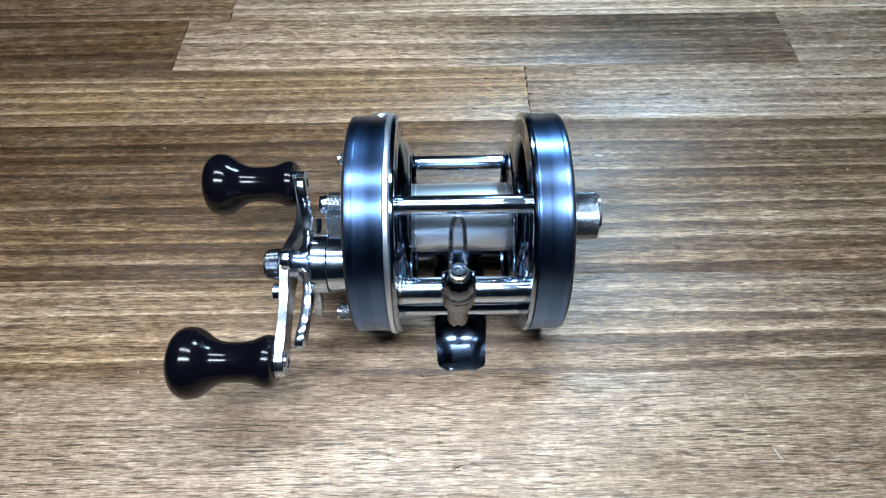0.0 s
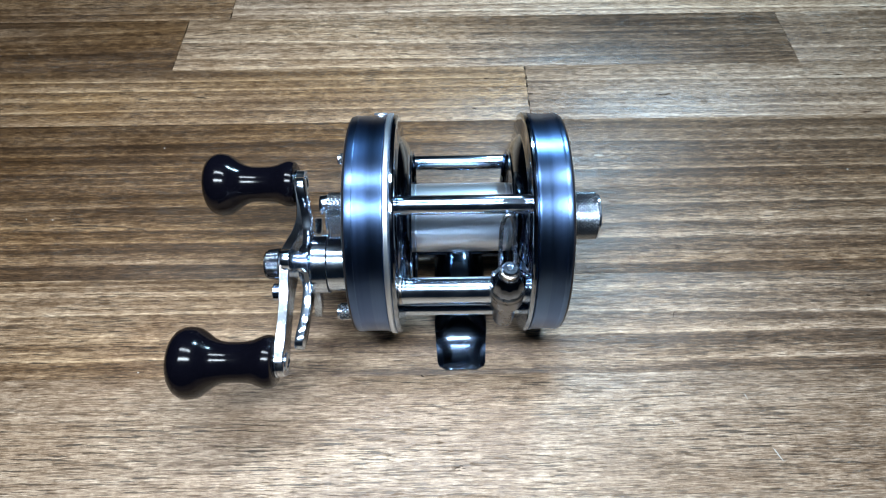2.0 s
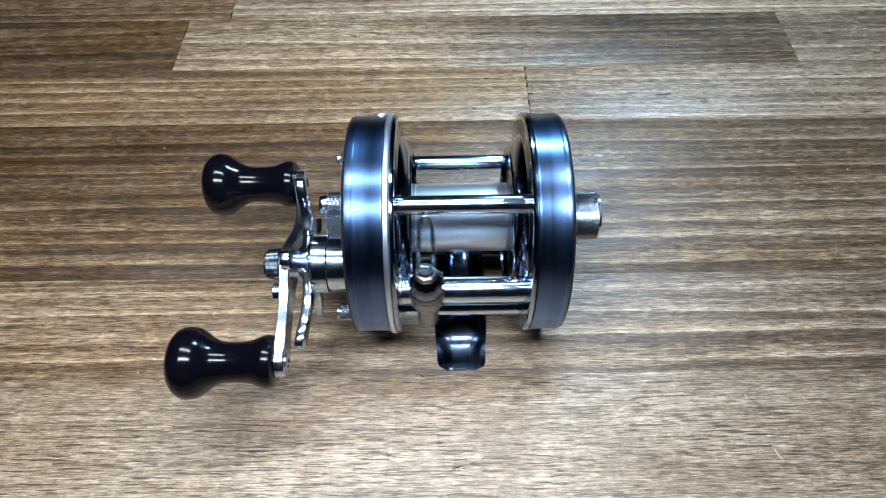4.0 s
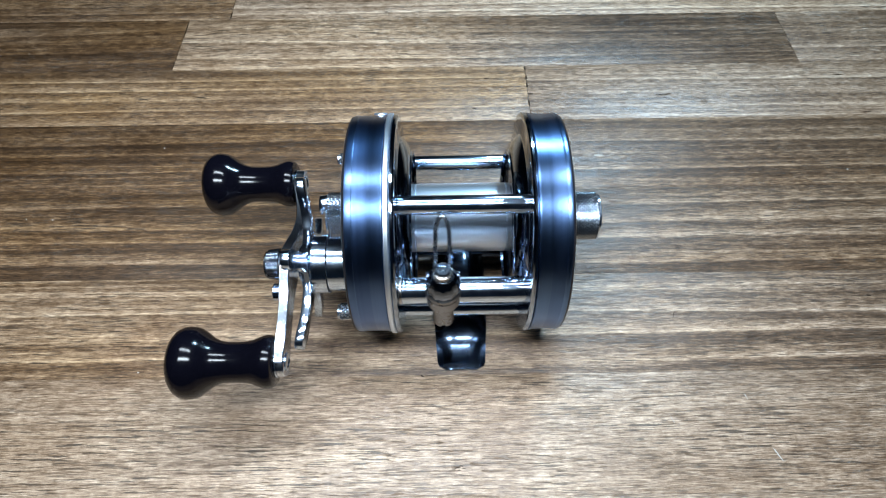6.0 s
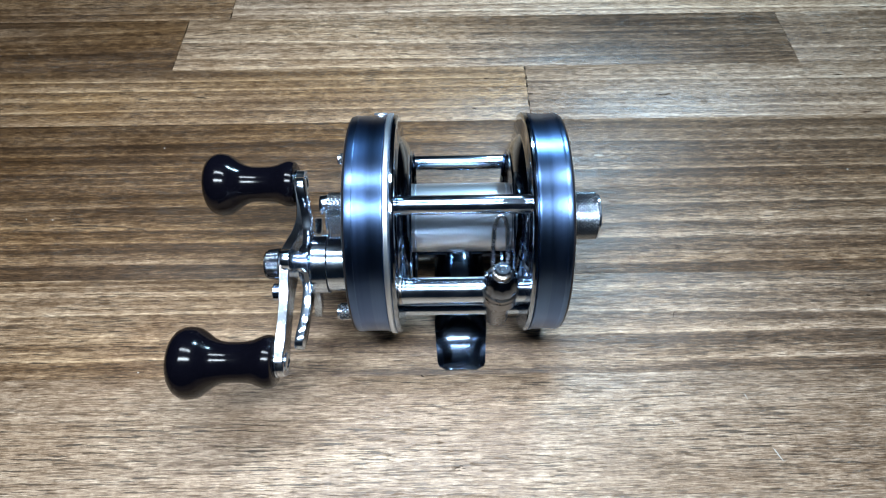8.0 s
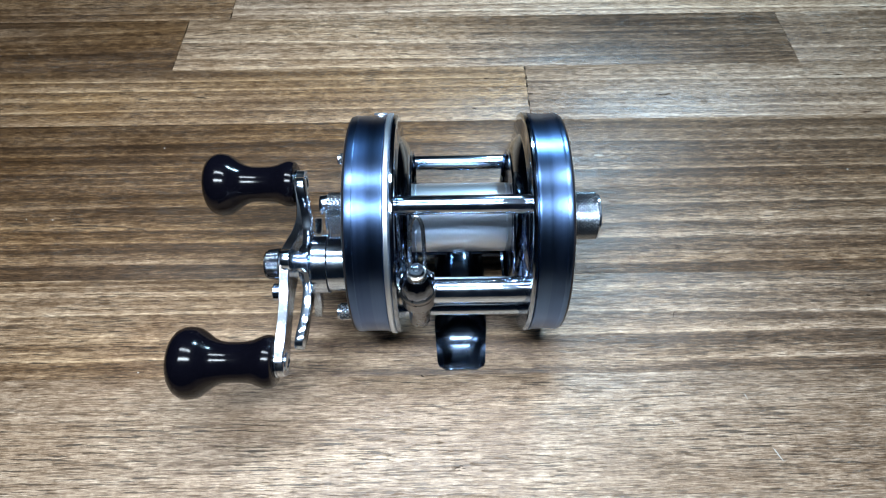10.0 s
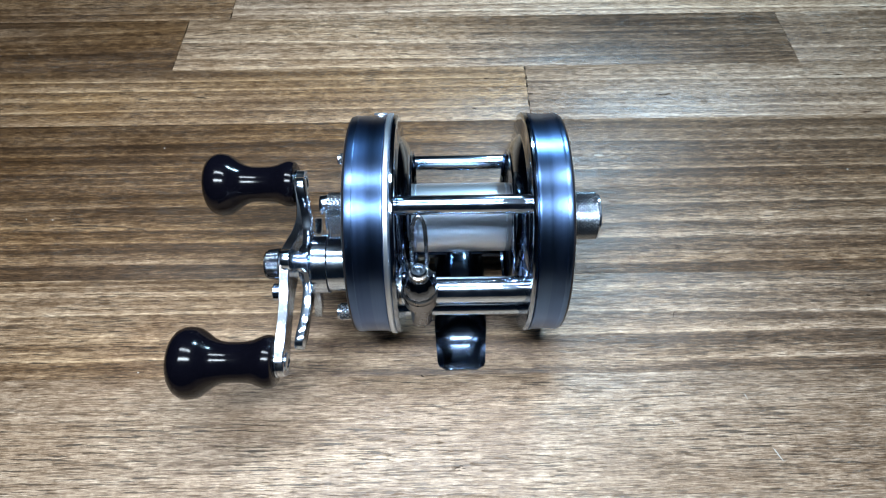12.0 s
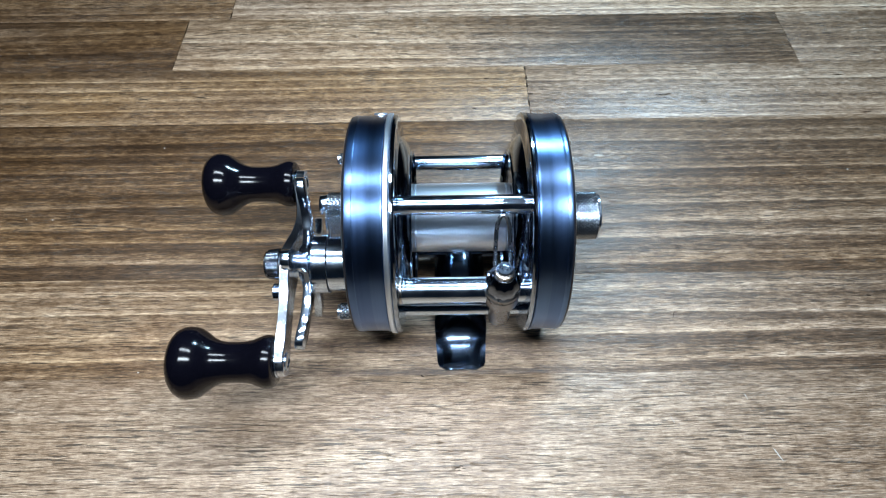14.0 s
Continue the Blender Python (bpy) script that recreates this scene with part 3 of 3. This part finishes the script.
def flecks():
    for x, y, l, w, turn, mat, label in ((46.8, 46.7, 1.7, .45, -4, CHIP, "pale chip in the table's finish"), (74.9, -50.0, 1.8, .16, -65, FLECK, "pale splinter on the table"),
                                         (-1.9, -52.0, .55, .14, 10, GRIME, SPOT), (-0.7, -51.6, .4, .12, -20, GRIME, SPOT), (-1.3, -52.6, .5, .10, 0, GRIME, SPOT), (-1.2, -51.9, .35, .16, 30, GRIME, SPOT), (-0.2, -52.2, .5, .07, 3, GRIME, SPOT), (-2.6, -52.3, .45, .06, -3, GRIME, SPOT),
                                         (72.9, 74.7, 2.2, .34, -3, GRIME, SPOT), (75.5, 75.1, 1.2, .2, 4, GRIME, SPOT), (12.0, 84.5, 1.0, .3, 5, GRIME, SPOT),
                                         (26.3, 89.8, .36, 1.0, 4, GRIME, SPOT), (26.4, 84.6, .35, 1.2, -6, GRIME, SPOT), (26.3, 80.6, .32, 1.3, 0, GRIME, SPOT), (27.1, 76.2, 1.0, .35, 0, GRIME, SPOT), (26.3, 71.5, .32, 1.8, 3, GRIME, SPOT),
                                         (-102.6, 114.6, .22, 4.6, 1, GRIME, SPOT), (-86.7, 123.6, .25, 2.2, 0, GRIME, SPOT),
                                         (138.4, 84.0, 1.9, 0.3, -2, GRIME, SPOT), (141.4, 64.9, 1.6, 0.22, 3, GRIME, SPOT), (7.2, 69.3, 0.7, 0.3, 0, GRIME, SPOT), (113.4, -6.9, 0.6, 0.25, -10, GRIME, SPOT),
                                         (71.3, -35.5, 1.0, 0.07, -70, FLECK, "fine pale scratch in the table"), (51.6, -41.1, 0.9, 0.06, -65, FLECK, "fine pale scratch in the table"), (-10.2, -28.8, 0.5, 0.22, -30, GRIME, "brown crumb of resin on the table")):
        bm = bmesh.new()
        bmesh.ops.create_uvsphere(bm, u_segments=14, v_segments=6, radius=1.0)
        for v in bm.verts:
            k = 1 + .3 * noise.noise(v.co * 2.0 + Vector((x, y, 0)))
            v.co = Vector((v.co.x * l * k, v.co.y * w * k, v.co.z * .05))
        ob = finish("resin_spot" if mat is GRIME else "fleck", bm, mat)
        ob.matrix_basis = pose(x * MM, y * MM, 0.00002, 0, 0, turn)
        tagged(ob, label, "spot" if mat is GRIME else "fleck")


room()
wooden_table()
REEL, DRUM, GUIDE = fishing_reel()
flecks()
dust()


# ---- movement ----
def motions():
    # the line guide runs to and fro ever more slowly: seconds, and millimetres from the middle of the worm
    walk(GUIDE, [(t, Matrix.Translation((x * MM, GUIDE_AT[0] * MM, GUIDE_AT[1] * MM))) for t, x in [
        (0, -1.12), (0.05, -4.23), (0.1, -7.58), (0.15, -9.61), (0.2, -7.58), (0.3, -2.92), (0.4, 3.06), (0.5, 9.40), (0.53, 10.24), (0.6, 4.50),
        (0.7, -1.60), (0.8, -7.58), (0.87, -10.09), (0.9, -9.50), (1.0, -3.87), (1.1, 2.11), (1.2, 9.64), (1.23, 10.24), (1.3, 6.29), (1.4, 0.43),
        (1.5, -3.87), (1.6, -9.14), (1.63, -9.61), (1.7, -6.39), (1.8, 0.43), (1.9, 6.29), (2.0, 9.52), (2.03, 9.76), (2.1, 4.50), (2.2, 0.43),
        (2.3, -4.59), (2.4, -9.85), (2.5, -4.71), (2.6, 0.67), (2.7, 6.17), (2.8, 9.76), (2.83, 10.00), (2.9, 6.65), (3.0, 1.39), (3.1, -4.59),
        (3.2, -9.97), (3.23, -10.21), (3.43, 0.19), (3.63, 10.24), (3.67, 10.24), (3.87, 0.19), (4.07, -9.85), (4.1, -9.97), (4.33, 0.19), (4.53, 10.12),
        (4.57, 10.24), (4.8, 0.19), (5.03, -9.85), (5.07, -9.85), (5.2, -5.19), (5.3, -1.24), (5.4, 1.87), (5.5, 5.94), (5.57, 9.88), (5.6, 10.00),
        (5.7, 6.29), (5.8, 2.47), (5.9, -1.84), (6.0, -4.47), (6.1, -8.66), (6.13, -9.38), (6.2, -8.66), (6.3, -3.87), (6.4, 0.19), (6.5, 4.14),
        (6.6, 7.01), (6.67, 9.88), (6.7, 10.24), (6.8, 7.25), (6.9, 2.83), (7.0, -1.00), (7.1, -4.71), (7.2, -8.30), (7.27, -9.73), (7.3, -9.61),
        (7.4, -6.98), (7.5, -2.56), (7.6, 0.91), (7.7, 4.74), (7.8, 8.09), (7.87, 10.00), (7.9, 10.12), (8.0, 7.97), (8.1, 4.86), (8.2, 0.19),
        (8.3, -3.63), (8.43, -8.66), (8.47, -9.73), (8.5, -9.61), (8.83, 0.19), (9.13, 9.28), (9.17, 10.12), (9.2, 10.12), (9.57, 0.19), (9.93, -9.38),
        (10.0, -9.97), (10.07, -9.14), (10.2, -5.07), (10.3, -2.80), (10.4, -0.76), (10.5, 1.51), (10.6, 4.02), (10.7, 7.37), (10.8, 9.64), (10.87, 10.24),
        (10.9, 10.00), (11.0, 8.09), (11.1, 6.65), (11.2, 4.50), (11.3, 2.11), (11.4, -0.05), (11.5, -2.08), (11.6, -3.99), (11.7, -5.19), (11.8, -6.98),
        (11.9, -8.54), (12.0, -9.50), (12.07, -9.73), (12.2, -7.34), (12.4, -4.71), (12.5, -3.39), (12.6, -1.72), (12.8, 0.55), (13.0, 2.59), (13.1, 3.54),
        (13.2, 4.50), (13.3, 5.34), (13.4, 6.05), (13.5, 6.65), (13.6, 7.13), (13.7, 7.61), (13.8, 8.09), (13.9, 8.33), (14.0, 8.45)]])
    # the empty spool spins with the worm and runs down
    rows, turn = [], 0.0
    for k in range(0, 421):
        t = k / 30
        rows.append((t, Matrix.Translation((0, AX_Y * MM, AX_Z * MM)) @ Matrix.Rotation(radians(turn), 4, "X")))
        turn -= 80.0 * (1 - t / 14.0) ** 1.2 + 1.5
    walk(DRUM, rows)


motions()
